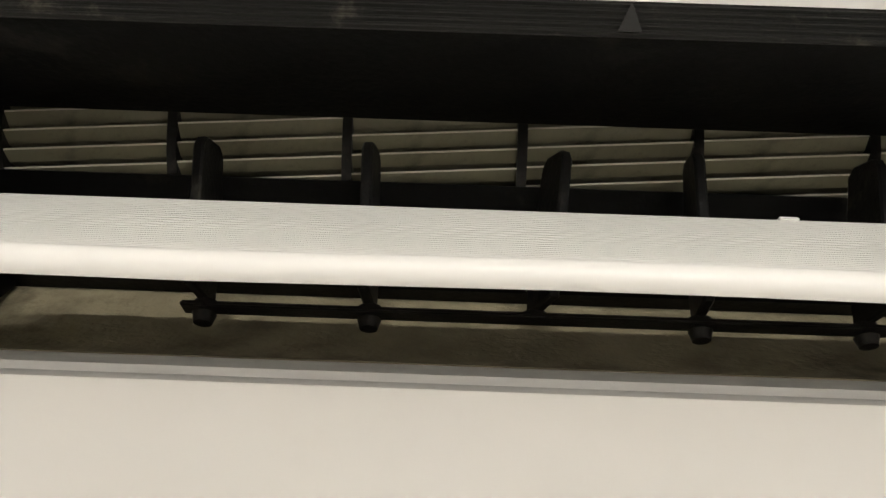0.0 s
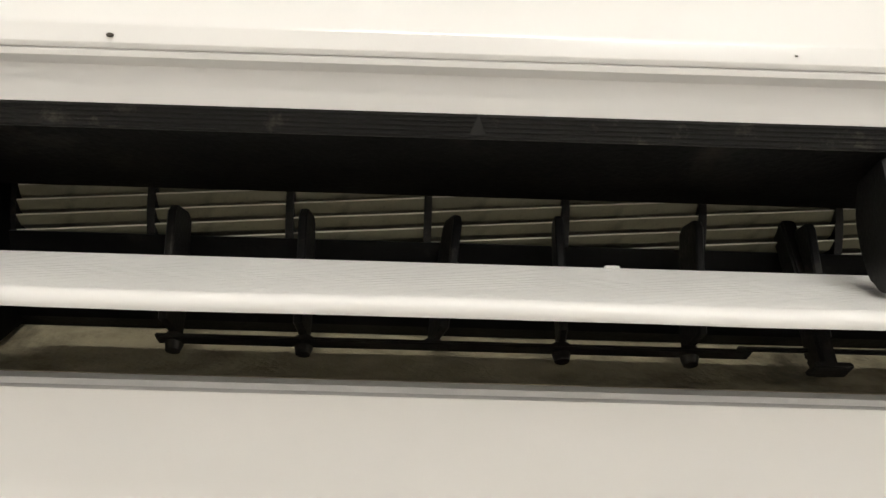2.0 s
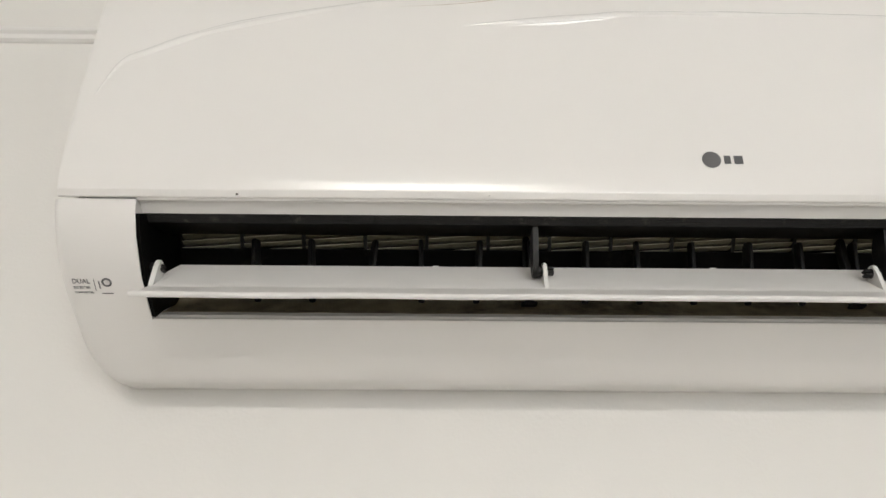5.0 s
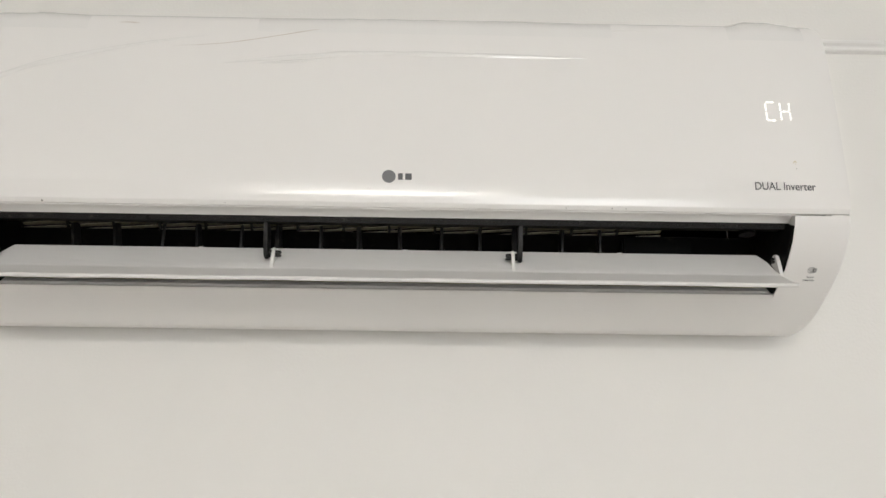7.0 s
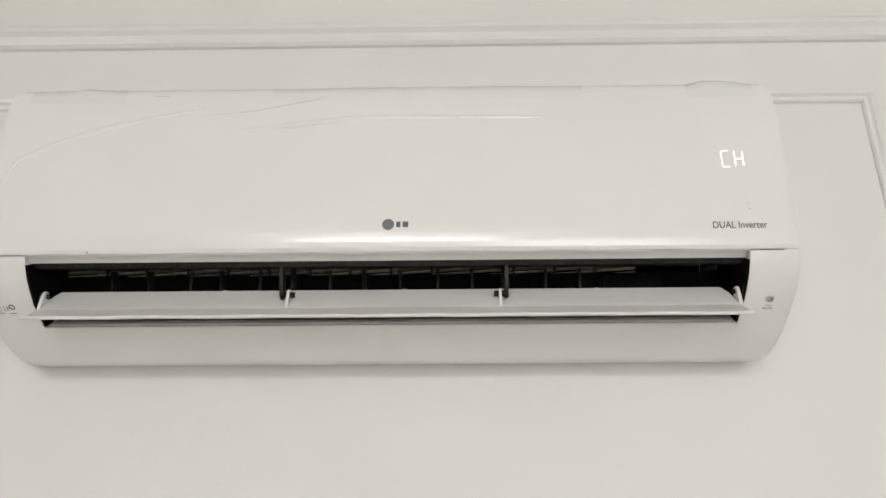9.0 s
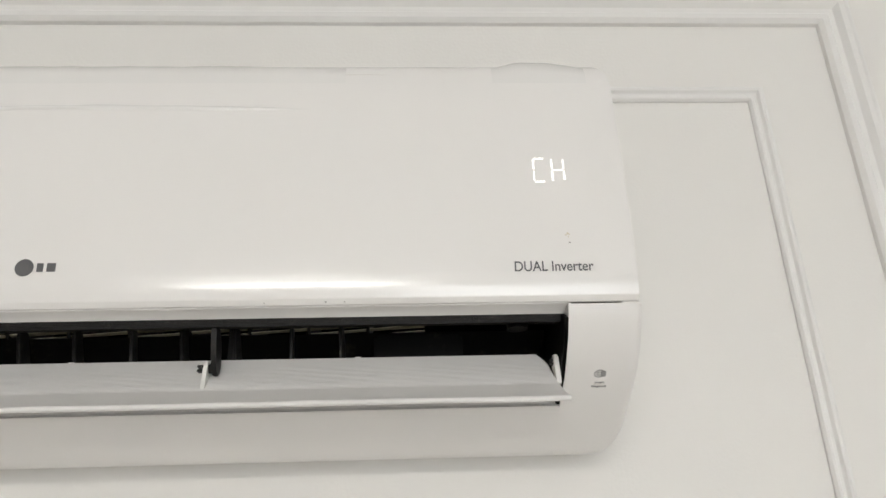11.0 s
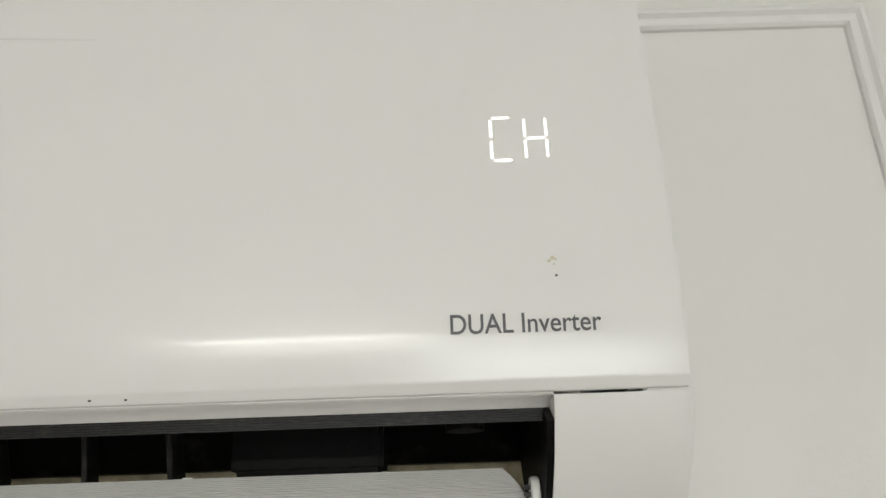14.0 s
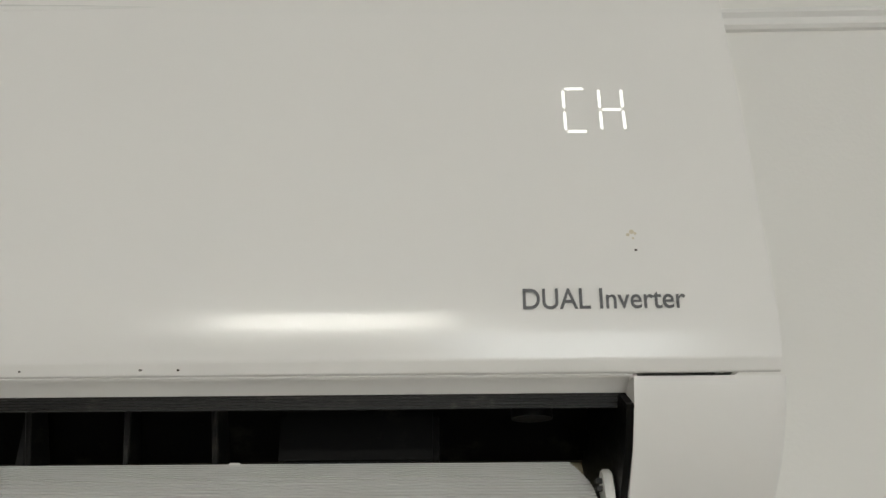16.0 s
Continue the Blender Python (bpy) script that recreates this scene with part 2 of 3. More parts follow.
# front cover: a glossy bowed sheet, rolled in at the lower edge and back over the top
face = smooth_line([(-0.2035, 2.2472), (-0.2048, 2.2475), (-0.2055, 2.2480), (-0.2076, 2.2508), (-0.2083, 2.2520), (-0.2088, 2.2540), (-0.2101, 2.2600), (-0.2112, 2.2680),
                    (-0.2118, 2.2760), (-0.2121, 2.3000), (-0.2121, 2.3500), (-0.2111, 2.4000), (-0.2088, 2.4400), (-0.2052, 2.4650), (-0.1985, 2.4790), (-0.1860, 2.4860),
                    (-0.1600, 2.4885), (-0.1200, 2.4890)], 5)
shell = face + [(-0.02, 2.489), (-0.02, 2.480), (-0.17, 2.478), (-0.196, 2.455), (-0.201, 2.40), (-0.202, 2.30), (-0.2015, 2.262), (-0.2025, 2.2500)]
panel_bm = prism(shell, XL, XR, 0.006, 4)
for v in panel_bm.verts:
    if v.co.z > 2.456 and abs(v.co.x - XC) > W - 0.02:
        up = min(1.0, (v.co.z - 2.456) / 0.033)
        v.co.x -= math.copysign(0.030 * (1 - math.sqrt(1 - up * up)), v.co.x - XC)
front = part("front_panel", panel_bm, GLOSS, ac, "glossy white plastic front panel")
part("back_plate", box(XL + 0.02, XR - 0.02, -0.015, -0.001, 2.16, 2.475, 0.004), SATIN, ac)
for x0, x1 in ((XL + 0.004, XL + 0.012), (XR - 0.012, XR - 0.004)):
    part("side_cover", box(x0, x1, -0.195, -0.016, 2.2535, 2.462, 0.003), SATIN, ac)

# lower body: cheeks at both ends and the chin between them, falling back to the wall
lower = smooth_line([(-0.2033, 2.2461), (-0.1994, 2.2365), (-0.1900, 2.2215), (-0.1780, 2.2085), (-0.1650, 2.1980), (-0.1480, 2.1878), (-0.1300, 2.1785),
                     (-0.1050, 2.1655), (-0.0800, 2.1540), (-0.0680, 2.1492), (-0.0590, 2.1478)], 4)


def outer_edge(z):
    """How far the rounded lower corner draws the end cover in at the height z."""
    f = min(1.0, max(0.0, (2.170 - z) / 0.0225))
    return 0.020 * (1 - math.sqrt(max(0.0, 1 - f * f)))


def cheek_mesh(x_in, x_out):
    """An end cover: a curved front between the outlet and the rounded outer corner, with its side and underside."""
    s = 1 if x_out > x_in else -1
    bm = bmesh.new()
    rows = []
    r = 0.006
    for y, z in lower + [(-0.0005, 2.1595)]:
        xo = x_out - s * outer_edge(max(z, 2.1480) if y < -0.01 else 2.1480)
        back = y >= -0.01
        line = [(x_in, -0.0005 if back else max(y, -0.03), max(z, 2.1540)), (x_in, y, z)]
        line += [(x_in + (xo - s * r - x_in) * k / 3, y, z) for k in (1, 2, 3)]
        line += [(xo - s * r * (1 - math.sin(a)), min(y + r * (1 - math.cos(a)), -0.0004), z) for a in (0.5, 1.05, 1.571)]
        line.append((xo, -0.0003, max(z, 2.1595)))
        rows.append([bm.verts.new(p) for p in line])
    for a, b in zip(rows, rows[1:]):
        for i in range(len(a) - 1):
            bm.faces.new((a[i], a[i + 1], b[i + 1], b[i]))
    bm.faces.new(rows[0])
    return bm


left_cheek = part("cheek", cheek_mesh(OL, XL - 0.004), SATIN, ac, "satin white end cover with a small badge")
right_cheek = part("cheek", cheek_mesh(OR, XR + 0.004), SATIN, ac, "satin white end cover with a small icon")
chin_line = [p for p in lower if p[1] < 2.1780]
chin = [(-0.1292, 2.1790)] + chin_line + [(-0.0005, 2.1595), (-0.0005, 2.1700), (-0.06, 2.1760), (-0.100, 2.1850), (-0.1125, 2.1898), (-0.1150, 2.1908),
        (-0.1165, 2.1902), (-0.1190, 2.1872), (-0.1205, 2.1876), (-0.1252, 2.1842), (-0.1258, 2.1818), (-0.1280, 2.1806)]
part("chin", prism(chin, OL, OR), SATIN, ac, "satin white lower body with a stepped lip")
# upper trim of the outlet and the ribbed black hood behind it
part("outlet_trim", prism([(-0.2029, 2.2469), (-0.2014, 2.2462), (-0.1988, 2.2471), (-0.1968, 2.2478), (-0.1958, 2.2474), (-0.1862, 2.2434), (-0.1862, 2.2520), (-0.2029, 2.2510)],
                          OL, OR), SATIN, ac, "white strip above the outlet")
ribs = []
for i in range(5):
    z = 2.2433 - i * 0.0010
    y = -0.1859 + i * 0.0010
    ribs += [(y, z), (y, z - 0.0006), (y + 0.0008, z - 0.0007), (y + 0.0008, z - 0.0010)]
hood = [(-0.1855, 2.2436), (-0.1808, 2.2386), (-0.160, 2.2430), (-0.1380, 2.2510), (-0.1345, 2.2560), (-0.1370, 2.2800), (-0.150, 2.310), (-0.1859, 2.310)]
hood_ob = part("hood", prism(hood, OL, OR), BLACK, ac, "black ribbed upper edge of the outlet")
part("ribbed_edge", prism(ribs + [(-0.1808, 2.2384), (-0.1857, 2.2440)], OL, OR), RIBBED, hood_ob, "dusty ribbed black lip")
arrow = bmesh.new()
tri = [arrow.verts.new(p) for p in ((-0.2453, -0.1824, 2.2386), (-0.2401, -0.1824, 2.2386), (-0.2427, -0.1866, 2.2430), (-0.2427, -0.1800, 2.2410))]
for f in ((0, 1, 2), (0, 2, 3), (1, 3, 2), (0, 3, 1)):
    arrow.faces.new([tri[k] for k in f])
part("arrow_mark", arrow, RIBBED, hood_ob)

# the tray that the air runs over, and the dark scroll behind the fan
tray_line = smooth_line([(-0.1150, 2.1912), (-0.1040, 2.1965), (-0.0930, 2.2045), (-0.0830, 2.2150), (-0.0750, 2.2270), (-0.0700, 2.2360)], 4)
part("tray", prism(tray_line + [(-0.0670, 2.2350), (-0.0800, 2.2120), (-0.0930, 2.2005), (-0.1130, 2.1900)], OL, OR), TRAY, ac, "dusty brown outlet floor")
scroll_line = smooth_line([(-0.0705, 2.2350), (-0.0480, 2.2420), (-0.0260, 2.2600), (-0.0180, 2.2900), (-0.0220, 2.3250), (-0.0400, 2.3500)], 4)
part("scroll", prism(scroll_line + [(-0.017, 2.355), (-0.0155, 2.22), (-0.05, 2.228)], OL, OR), BLACK, ac, "black inner wall behind the fan")
part("baffle", prism([(-0.0720, 2.2310), (-0.0800, 2.2310), (-0.1060, 2.2535), (-0.1050, 2.2545), (-0.0850, 2.2405), (-0.0720, 2.2380)], OL, OR), BLACK, ac, "black strip below the fan")
for x0, x1 in ((OL, OL + 0.003), (OR - 0.003, OR)):
    inner = [(-0.1862, 2.2428), (-0.1990, 2.2360), (-0.1890, 2.2210), (-0.1640, 2.1980), (-0.1310, 2.1800), (-0.1170, 2.1915), (-0.0930, 2.2060), (-0.0700, 2.2370),
             (-0.0300, 2.2600), (-0.0300, 2.3300), (-0.1500, 2.3100), (-0.1862, 2.2500)]
    part("inner_side", prism(inner, x0, x1), BLACK, ac, "black inner end of the outlet")

# the cross-flow fan
FY, FZ, FR = -0.0700, 2.2900, 0.0490
fan = part("fan", rod((-0.405, FY, FZ), (0.30, FY, FZ), 0.012), BLADE, ac, "dusty brown cross-flow fan drum")
PITCH, F0 = 0.0534, -0.3642
blade_bm = bmesh.new()
rows = []
for k in range(2):
    x, twist = k * (PITCH - 0.003), k * -0.070
    line = []
    for r, a in ((FR, 0.0), (FR - 0.0030, 0.080), (FR - 0.0085, 0.150)):
        ang = a + twist
        line.append((x, r, ang))
    rows.append(line)
vs = [[blade_bm.verts.new((x, r * math.cos(a), r * math.sin(a))) for (x, r, a) in rows[k]] for k in range(2)]
vt = [[blade_bm.verts.new((x, r * math.cos(a - 0.012), r * math.sin(a - 0.012))) for (x, r, a) in rows[k]] for k in range(2)]
for i in range(2):
    blade_bm.faces.new((vs[0][i], vs[0][i + 1], vs[1][i + 1], vs[1][i]))
    blade_bm.faces.new((vt[0][i], vt[1][i], vt[1][i + 1], vt[0][i + 1]))
# the outer edge takes the pale colour, a painted highlight line
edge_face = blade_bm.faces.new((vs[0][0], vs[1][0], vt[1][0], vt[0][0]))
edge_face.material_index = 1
bmesh.ops.recalc_face_normals(blade_bm, faces=blade_bm.faces)
blade_me = bpy.data.meshes.new("blade")
blade_bm.to_mesh(blade_me)
blade_bm.free()
blade_me.materials.append(BLADE)
blade_me.materials.append(EDGE_HIGHLIGHT)
for s in range(-1, 13):
    x = F0 + s * PITCH
    ring = rod((x - 0.0015, FY, FZ), (x + 0.0015, FY, FZ), FR + 0.0008, 48)
    part("fan_ring", ring, FINBLACK, fan, "black ring between fan sections")
    for k in range(15):
        blade = new("blade", blade_me)
        blade.parent = fan
        blade.matrix_basis = pose(x + 0.0015, FY, FZ) @ Matrix.Rotation(math.pi + 0.04 * (s % 3) + (k - 4) * 0.120, 4, "X")

# upright air fins on their pivots, joined by a link bar
FIN0, FSTEP = -0.3466, 0.0463
lean = [-0.16, -0.10, 0.34, -0.06, 0.16, -0.05, 0.05, -0.12, -0.08, 0.06, -0.10, -0.10, 0.04, -0.10]
for i in range(14):
    x = FIN0 + i * FSTEP
    bm = prism([(-0.1130, 2.2130), (-0.1248, 2.2515), (-0.1240, 2.2545), (-0.1225, 2.2556), (-0.1155, 2.2580), (-0.1120, 2.2565), (-0.1010, 2.2300), (-0.0980, 2.2130)], -0.0016, 0.0016, 0.0006, 1)
    bmesh.ops.rotate(bm, verts=bm.verts, cent=(0, -0.1005, 2.212), matrix=Matrix.Rotation(lean[i], 3, "Z"))
    bmesh.ops.translate(bm, verts=bm.verts, vec=(x, 0, 0))
    fin = part("air_fin", bm, FINBLACK, ac, "dusty black upright air fin")
    peg = merged(rod((x, -0.1005, 2.2122), (x, -0.1005, 2.2134), 0.0036, 16), rod((x, -0.1005, 2.2070), (x, -0.1005, 2.2099), 0.0026, 16, 0.0034))
    if i == 2:
        peg = rod((x, -0.1005, 2.2122), (x, -0.1005, 2.2134), 0.0036, 16)
    part("pivot", peg, FINBLACK, fin)
for x0, x1 in ((FIN0 - 0.006, -0.140), (-0.146, 0.262)):
    part("link_bar", box(x0, x1, -0.1055 - (0.0021 if x0 > -0.2 else 0), -0.0995 - (0.0061 if x0 > -0.2 else 0), 2.2102, 2.2118, 0.0005), FINBLACK, ac, "thin black bar that joins the fins")
part("motor_box", box(0.282, 0.363, -0.108, -0.062, 2.2250, 2.2530, 0.003), BLACK, ac, "black fin motor housing")
part("screw_boss", rod((0.405, -0.165, 2.2370), (0.405, -0.165, 2.2480), 0.009, 20), BLACK, ac)

# upright struts that brace the outlet
for x in (-0.118, 0.156):
    strut = merged(box(x - 0.0030, x + 0.0030, -0.1140, -0.1040, 2.2015, 2.2640, 0.0010), box(x - 0.0068, x + 0.0068, -0.1160, -0.1080, 2.2000, 2.2022, 0.0006))
    part("strut", strut, FINBLACK, ac, "black upright brace in the outlet")

# the swinging vane with its hooks
VT = 0.0038
rear, front_edge = (-0.1390, 2.2222), (-0.1975, 2.1722)
curve = smooth_line([rear, (-0.1450, 2.2142), (-0.1550, 2.2030), (-0.1680, 2.1915), (-0.1840, 2.1800), front_edge], 8)


def vane_mesh():
    """A curved blade with fine ribs along its rear half and a rolled front edge, drawn in a little at its ends."""
    top = []
    for i, (y, z) in enumerate(curve):
        if y < -0.1915:
            break
        top.append((y, z))
        if y > -0.1700:
            y1, z1 = curve[i + 1]
            dy, dz = y1 - y, z1 - z
            long = math.hypot(dy, dz)
            deep = 0.0007 * min(1.0, (y + 0.1700) / 0.012 + 0.25)
            ny, nz = dz / long * deep, dy / long * deep
            for k, d in ((0.55, 0.0), (0.62, 1.0), (0.93, 1.0)):
                top.append((y + dy * k - ny * d, z + dz * k + nz * d))
    roll = [(-0.1962 + 0.0024 * math.cos(radians(a)), 2.1717 + 0.0024 * math.sin(radians(a))) for a in range(70, 281, 15)]
    below = [(y + 0.0022, z - VT * 0.7) for y, z in curve[:-6:3]][::-1]
    line = top + roll + below + [(-0.1372, 2.2212)]
    bm = bmesh.new()

    def ends(y):
        f = min(1, max(0, (-0.140 - y) / 0.056))
        g = max(0.0, (y + 0.150) / 0.012)
        return OL + 0.011 - 0.005 * f + 0.009 * g * g, OR - 0.011 + 0.007 * f - 0.009 * g * g

    spans = [0.0] + [k / 30 for k in range(31)] + [1.0]
    a0, b0 = OL + 0.024, OR - 0.024
    cols = []
    for c, t in enumerate(spans):
        col = []
        for y, z in line:
            low, high = ends(y)
            x = low if c == 0 else high if c == len(spans) - 1 else a0 + (b0 - a0) * t
            sag = 0.0006 * noise.noise(Vector((x * 14, 3.1, 0.0))) if y < -0.190 else 0.0
            col.append(bm.verts.new((x, y, z + sag)))
        cols.append(col)
    n = len(line)
    for p, q in zip(cols, cols[1:]):
        for i in range(n):
            j = (i + 1) % n
            bm.faces.new((p[i], p[j], q[j], q[i]))
    bm.faces.new(cols[0])
    bm.faces.new(cols[-1][::-1])
    return bm


vane = part("vane", vane_mesh(), VANE, ac, "white plastic air vane with fine ribs")
HY, HZ = -0.1580, 2.2100


def hook(x, thick=0.0034):
    """An upright ear on the vane, rounded at the top, with a foot that runs forward."""
    arc = [(HY + 0.0066 * math.cos(a), HZ + 0.0066 * math.sin(a)) for a in [radians(d) for d in range(-15, 196, 15)]]
    return prism(arc + [(-0.1682, 2.1925), (-0.1688, 2.1900), (-0.1668, 2.1890), (-0.1500, 2.2070)], x - thick / 2, x + thick / 2, 0.0007, 2)


for x, side in ((-0.1110, 1), (0.1480, -1)):
    ear = part("hook", hook(x), HOOK, vane, "white hook that carries the vane")
    arm = smooth_line([(-0.1772, 2.2400), (-0.1752, 2.2310), (-0.1722, 2.2200), (-0.1680, 2.2090), (-0.1630, 2.2038), (-0.1570, 2.2040), (-0.1532, 2.2090),
                       (-0.1530, 2.2200), (-0.1565, 2.2330), (-0.1640, 2.2420)], 4)
    ax = x - side * 0.0075
    black_arm = part("support_arm", prism(arm, ax - 0.0022, ax + 0.0022, 0.0008, 2), FINBLACK, ac, "black curved arm that holds the vane")
    pin = merged(rod((ax, HY, HZ), (x + side * 0.002, HY, HZ), 0.0040), box(*sorted((x + side * 0.001, x + side * 0.0075)), HY - 0.003, HY + 0.003, HZ + 0.0006, HZ + 0.0028, 0.0004),
                 box(*sorted((x + side * 0.001, x + side * 0.0075)), HY - 0.003, HY + 0.003, HZ - 0.0028, HZ - 0.0006, 0.0004))
    part("pin", pin, FINBLACK, black_arm)
for x, side in ((OL + 0.0090, 1), (OR - 0.0060, -1)):
    ear = part("hook", hook(x, 0.0040), HOOK, vane, "white end ear of the vane")
    pin = merged(rod((x - side * 0.008, HY, HZ), (x + side * 0.0012, HY, HZ), 0.0046),
                 box(*sorted((x, x + side * 0.0048)), HY - 0.0026, HY + 0.0026, HZ + 0.0005, HZ + 0.0026, 0.0004),
                 box(*sorted((x, x + side * 0.0048)), HY - 0.0026, HY + 0.0026, HZ - 0.0026, HZ - 0.0005, 0.0004))
    part("pin", pin, FINBLACK, vane, "black split pin")
for x in (-0.196, 0.030, 0.270):
    part("clip", box(x - 0.0026, x + 0.0026, -0.1400, -0.1378, 2.2218, 2.2228, 0.0004), HOOK, vane)

# printed marks
UP = pose(0, 0, 0, 90, 0, 0)


def on_face(z):
    """Where the front panel's surface stands at the height z: y and its lean in degrees."""
    for (y0, z0), (y1, z1) in zip(face, face[1:]):
        if z0 <= z <= z1 and z1 > z0:
            return y0 + (y1 - y0) * (z - z0) / (z1 - z0), math.degrees(math.atan2(y1 - y0, z1 - z0))
    return face[-1][0], 0


def on_cheek(z):
    for (y0, z0), (y1, z1) in zip(lower, lower[1:]):
        if z1 <= z <= z0 and z0 > z1:
            return y0 + (y1 - y0) * (z - z0) / (z1 - z0), math.degrees(math.atan2(y0 - y1, z0 - z1))
    return lower[-1][0], 0


def stuck(x, z, where=on_face, proud=0.0004):
    y, tilt = where(z)
    return pose(x, y - proud, z, 90 - tilt, 0, 0)


def placed(bm, m):
    bmesh.ops.transform(bm, verts=bm.verts, matrix=m)
    return bm


def disc(r, r_in=0.0, sides=40, thick=0.0002):
    """A flat disc or ring in its own x-y plane."""
    bm = bmesh.new()
    rings = []
    for z in (0.0, thick):
        rings.append([[bm.verts.new((q * math.cos(2 * math.pi * i / sides), q * math.sin(2 * math.pi * i / sides), z)) for i in range(sides)]
                      for q in ((r, r_in) if r_in else (r,))])
    for i in range(sides):
        j = (i + 1) % sides
        bm.faces.new((rings[0][0][i], rings[0][0][j], rings[1][0][j], rings[1][0][i]))
        if r_in:
            bm.faces.new((rings[0][1][i], rings[1][1][i], rings[1][1][j], rings[0][1][j]))
            bm.faces.new((rings[1][0][i], rings[1][0][j], rings[1][1][j], rings[1][1][i]))
    if not r_in:
        bm.faces.new(rings[1][0])
    return bm


def bar(x0, x1, y0, y1, thick=0.0002):
    return box(x0, x1, y0, y1, 0.0, thick)


LZ = 2.2795
part("logo_disc", placed(disc(0.0072), stuck(0.0138, LZ)), SILVER, front, "dark silver round emblem")
part("logo_mark", placed(merged(bar(0.0096, 0.0146, -0.0036, 0.0036), bar(0.0172, 0.0240, -0.0036, 0.0036)), stuck(0.0138, LZ)), GREY, front, "dark grey maker's mark of two plain blocks")
lettering("lettering", "DUAL Inverter", 0.0120, stuck(0.3985, 2.2712) @ Matrix.Diagonal((0.875, 1, 1, 1)), front, GREY, "dark grey printed words", 0.00010)

# the hidden display that shines through the panel


def segment(x, y, wide, long):
    h = long / 2
    k = wide / 2
    bm = bmesh.new()
    pts = [(-h, 0), (-h + k, k), (h - k, k), (h, 0), (h - k, -k), (-h + k, -k)]
    a = [bm.verts.new((px + x, py + y, 0.0)) for px, py in pts]
    bm.faces.new(a)
    return bm


def upright(x, y, wide, long):
    bm = segment(0, 0, wide, long)
    bmesh.ops.rotate(bm, verts=bm.verts, cent=(0, 0, 0), matrix=Matrix.Rotation(math.pi / 2, 3, "Z"))
    bmesh.ops.translate(bm, verts=bm.verts, vec=(x, y, 0))
    return bm


CHAR = {"C": "aefd", "H": "bcefg"}
DX, DZ = 0.4215, 2.3635
lit = stuck(DX, DZ, proud=0.0003)
for n, letter in enumerate("CH"):
    ox = n * 0.0158
    where = {"a": (ox + 0.0050, 0.0112, 0), "g": (ox + 0.0050, 0.0, 0), "d": (ox + 0.0050, -0.0112, 0),
             "f": (ox, 0.0056, 1), "e": (ox, -0.0056, 1), "b": (ox + 0.0100, 0.0056, 1), "c": (ox + 0.0100, -0.0056, 1)}
    for key in CHAR[letter]:
        x, y, up = where[key]
        bm = upright(x, y, 0.0010, 0.0094) if up else segment(x, y, 0.0010, 0.0084)
        part("display_segment", placed(bm, lit), LED, front, "glowing white display segment")

# cheek prints
m = stuck(0.4705, 2.1978, on_cheek)
icon = merged(disc(0.0042, 0.0037), disc(0.0021, 0.0016), bar(0.0022, 0.0054, -0.0032, -0.0027), bar(0.0022, 0.0054, 0.0018, 0.0023),
              bar(0.0022, 0.0027, -0.0032, 0.0023), bar(0.0049, 0.0054, -0.0032, 0.0023))
part("icon", placed(icon, m), GREY, right_cheek, "small grey printed icon")
for k, word in enumerate(("Smart", "Diagnosis")):
    lettering("lettering", word, 0.0033, stuck(0.4680 - (0.0024 if k else 0), 2.1918 - k * 0.0022, on_cheek), right_cheek, GREY)
for k, (word, size) in enumerate((("DUAL", 0.0062), ("INVERTER", 0.0034), ("COMPRESSOR", 0.0027))):
    lettering("lettering", word, size, stuck(-0.4750, 2.1952 - (0, 0.0026, 0.0048)[k], on_cheek) @ Matrix.Diagonal((0.85, 1, 1, 1)), left_cheek, GREY)
part("divider", placed(bar(-0.0002, 0.0002, -0.0055, 0.0050), stuck(-0.4580, 2.1947, on_cheek)), GREY, left_cheek)
lettering("lettering", "1", 0.0102, stuck(-0.4570, 2.1928, on_cheek), left_cheek, GREY)
part("badge_ring", placed(disc(0.0039, 0.0025), stuck(-0.4485, 2.1958, on_cheek)), GREY, left_cheek)
part("badge_line", placed(bar(-0.0050, 0.0038, -0.0004, 0.0004), stuck(-0.4490, 2.1905, on_cheek)), GREY, left_cheek)

# specks and stains on the panel
for x, z, r in ((-0.345, 2.2490, 0.0009), (-0.156, 2.2492, 0.0004), (0.2480, 2.2495, 0.0006), (0.2630, 2.2493, 0.0005), (0.4460, 2.2960, 0.0005), (0.200, 2.2492, 0.0004)):
    bm = bmesh.new()
    bmesh.ops.create_icosphere(bm, subdivisions=2, radius=r)
    for v in bm.verts:
        v.co = Vector((v.co.x * 1.3, v.co.y * 0.4, v.co.z)) * (1 + 0.35 * noise.noise(v.co * 900))
    y, _ = on_face(max(z, 2.2495))
    bmesh.ops.translate(bm, verts=bm.verts, vec=(x, y, z))
    part("speck", bm, SPECK, front, "dark speck of dirt")

for z, long in ((2.3300, 0.0050), (2.2880, 0.0020)):
    y, _ = on_face(z)
    part("scuff", box(XR - 0.0050, XR - 0.0040, y + 0.0002, y + 0.0009, z, z + long, 0.0002), STAIN, front, "dull brown scuff")

# the wrinkled clear film that was left on the panel
FILM = mat("clear_film", (0.80, 0.79, 0.77), 0.06, var=0.02, scale=20, coat=0.8)
EDGE = mat("film_edge", (0.50, 0.43, 0.37), 0.5, var=0.15, scale=60)


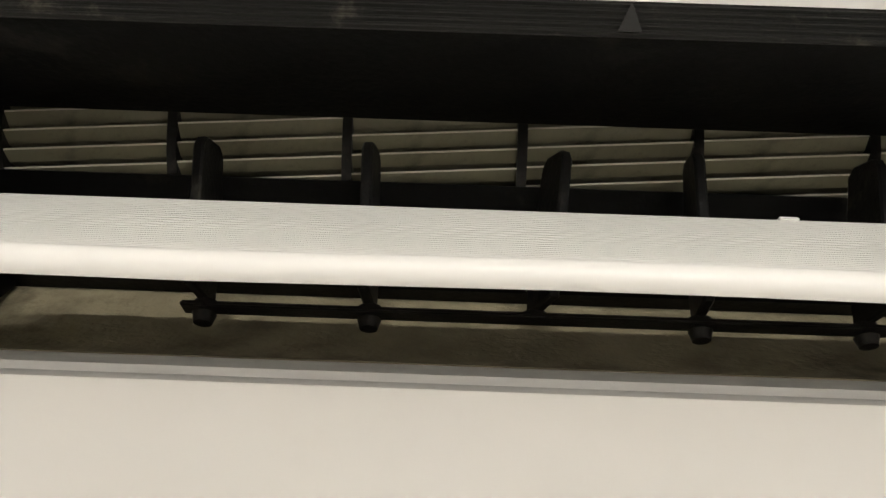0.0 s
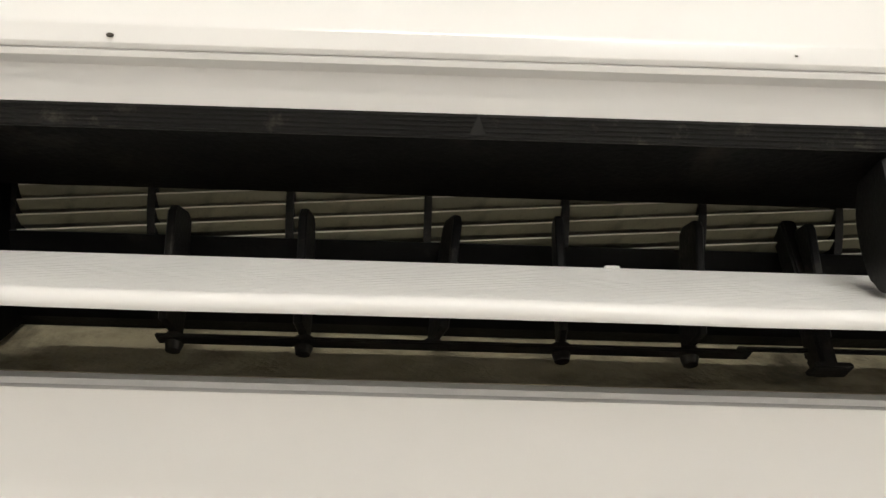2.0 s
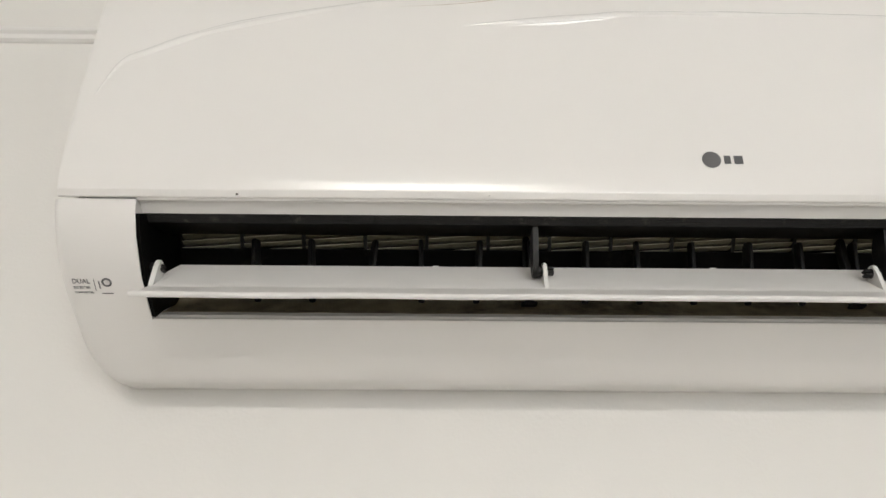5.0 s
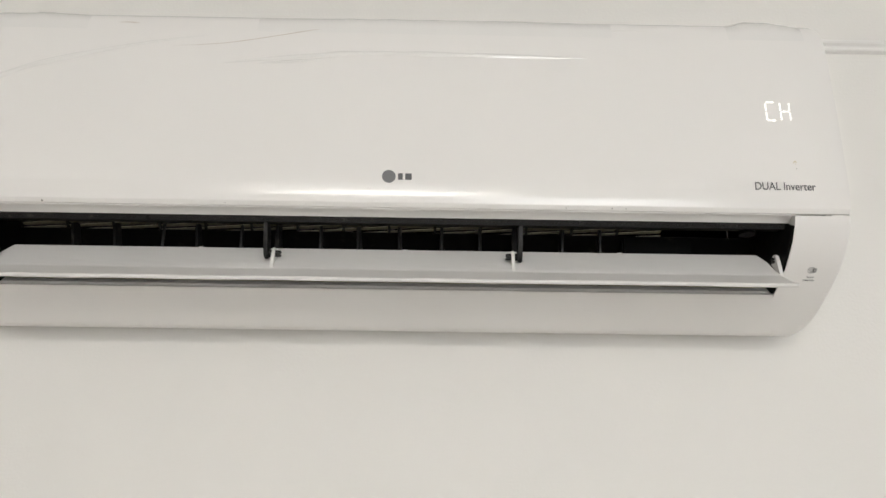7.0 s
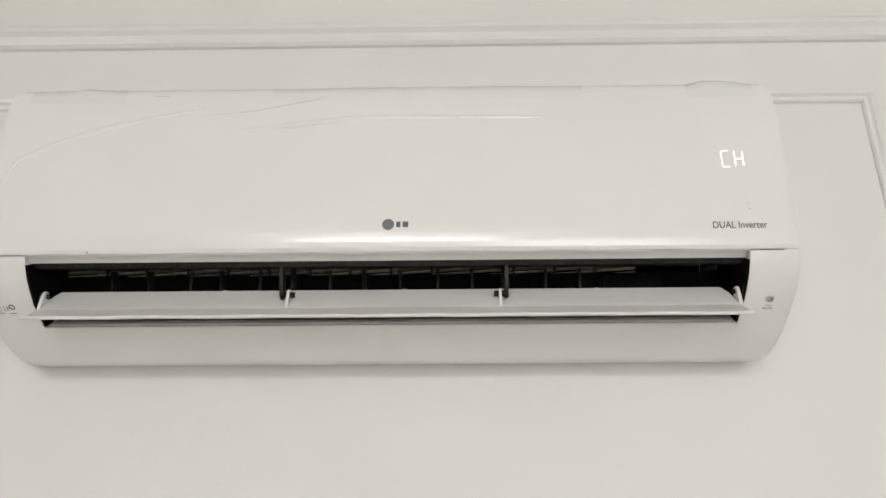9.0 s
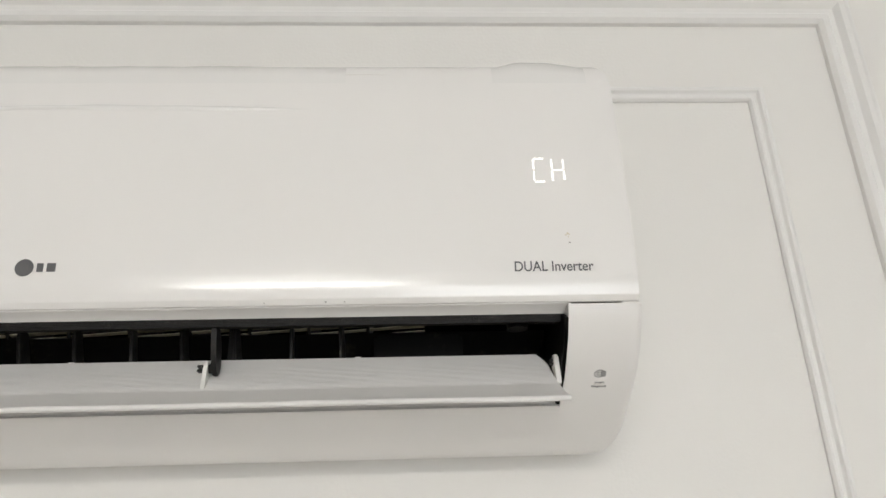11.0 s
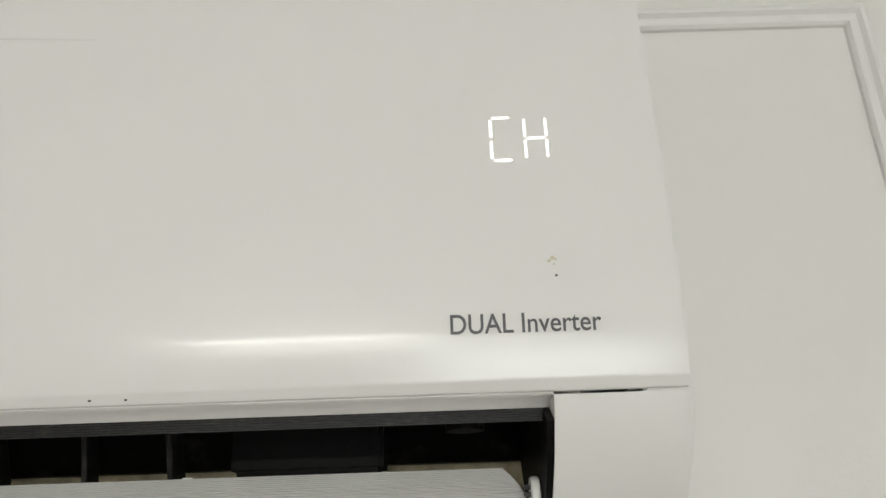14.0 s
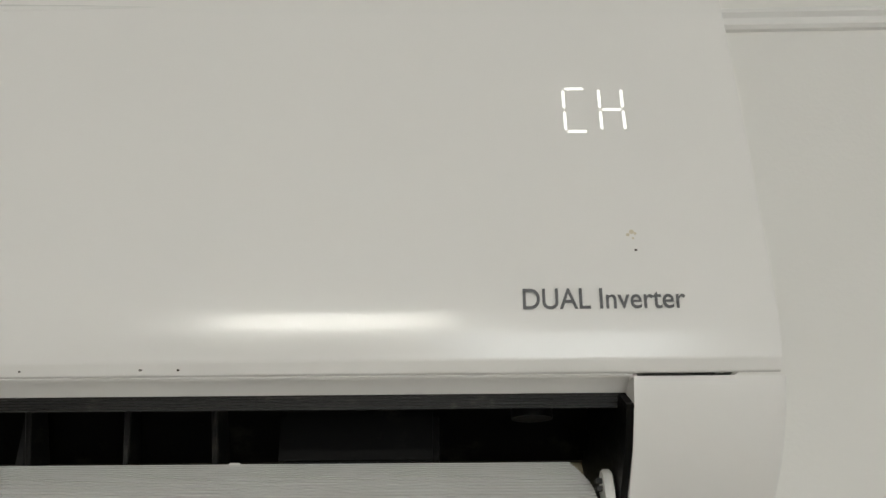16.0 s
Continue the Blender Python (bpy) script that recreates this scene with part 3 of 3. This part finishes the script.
def crease(line, wide, high, name, material, label):
    """A long tapering fold on the panel that follows a line of (x, z)."""
    pts = smooth_line(line, 8)
    bm = bmesh.new()
    rows = []
    n = len(pts)
    for i, (x, z) in enumerate(pts):
        a, c = pts[max(0, i - 1)], pts[min(n - 1, i + 1)]
        d = Vector((c[0] - a[0], c[1] - a[1])).normalized()
        nx, nz = -d.y, d.x
        t = i / (n - 1)
        f = (math.sin(math.pi * t) ** 0.6) * (0.75 + 0.45 * noise.noise(Vector((x * 30, z * 30, 2.0))))
        row = []
        for u, h in ((-1.0, -0.3), (-0.45, 0.62), (0.0, 1.0), (0.3, 0.75), (1.0, -0.3)):
            px, pz = x + nx * u * wide * max(f, 0.05), z + nz * u * wide * max(f, 0.05)
            y, _ = on_face(pz)
            row.append(bm.verts.new((px, y - high * h * max(f, 0.05), pz)))
        rows.append(row)
    for r, q in zip(rows, rows[1:]):
        for i in range(4):
            bm.faces.new((r[i], r[i + 1], q[i + 1], q[i]))
    return part(name, bm, material, front, label)


crease([(-0.467, 2.335), (-0.452, 2.369), (-0.4325, 2.381), (-0.393, 2.4005), (-0.338, 2.418), (-0.268, 2.436), (-0.192, 2.4505)], 0.0060, 0.0015, "film_crease", FILM, "shiny fold in the clear film")
crease([(-0.425, 2.387), (-0.380, 2.408), (-0.315, 2.426), (-0.240, 2.443)], 0.0035, 0.0011, "film_crease", FILM, "shiny fold in the clear film")
crease([(-0.175, 2.413), (-0.135, 2.4177), (-0.078, 2.4242), (-0.020, 2.429), (0.083, 2.429), (0.166, 2.428), (0.230, 2.427)], 0.0048, 0.0016, "film_crease", FILM, "shiny fold in the clear film")
crease([(-0.136, 2.4130), (-0.092, 2.417), (-0.046, 2.4230)], 0.0026, 0.0013, "film_crease", FILM, "shiny fold in the clear film")
crease([(-0.231, 2.4343), (-0.180, 2.4385), (-0.137, 2.4461), (-0.080, 2.4587), (-0.0386, 2.4655), (0.022, 2.4648), (0.167, 2.466), (0.300, 2.467)], 0.0008, 0.0006, "film_edge", EDGE, "pale brown loose edge of the film")
crease([(-0.297, 2.466), (-0.284, 2.467), (-0.272, 2.465)], 0.0009, 0.0005, "film_edge", EDGE, "pale brown loose edge of the film")

# a puffed fold of film over the panel's upper corner, and along its top edge


def top_fold(x0, x1, high, name):
    bm = bmesh.new()
    rows = []
    for i in range(25):
        t = i / 24
        x = x0 + (x1 - x0) * t
        h = high * math.sin(math.pi * t) ** 0.8 * (0.85 + 0.5 * noise.noise(Vector((x * 40, 0.3, 0.0))))
        rows.append([bm.verts.new((x, y, z + h * k)) for y, z, k in
                     ((-0.2072, 2.4560, 0.0), (-0.2058, 2.4660, 0.35), (-0.2010, 2.4765, 0.8), (-0.1900, 2.4850, 1.0), (-0.1700, 2.4885, 0.7), (-0.1450, 2.4892, 0.0))])
    for a, b in zip(rows, rows[1:]):
        for i in range(5):
            bm.faces.new((a[i], a[i + 1], b[i + 1], b[i]))
    return part(name, bm, FILM, front, "loose fold of clear film over the top edge")


top_fold(0.392, 0.478, 0.0075, "film_fold")
top_fold(-0.455, -0.330, 0.0030, "film_fold")
top_fold(-0.140, 0.260, 0.0024, "film_fold")

# the faint brown mark above the printed words
for dx, dz, r in ((0.0, 0.0055, 0.0010), (0.0014, 0.0048, 0.0006), (-0.0016, 0.0042, 0.0007), (0.0004, 0.0026, 0.0005)):
    bm = bmesh.new()
    rim = [bm.verts.new((r * (1 + 0.4 * noise.noise(Vector((k, dx * 900, 1.0)))) * math.cos(k * 0.5236), r * (1 + 0.4 * noise.noise(Vector((k, 2.0, dz * 900)))) * math.sin(k * 0.5236), 0.0)) for k in range(12)]
    bm.faces.new(rim)
    part("stain", placed(bm, stuck(0.4450 + dx, 2.2985 + dz, proud=0.0002)), STAIN, front, "faint brown stain")
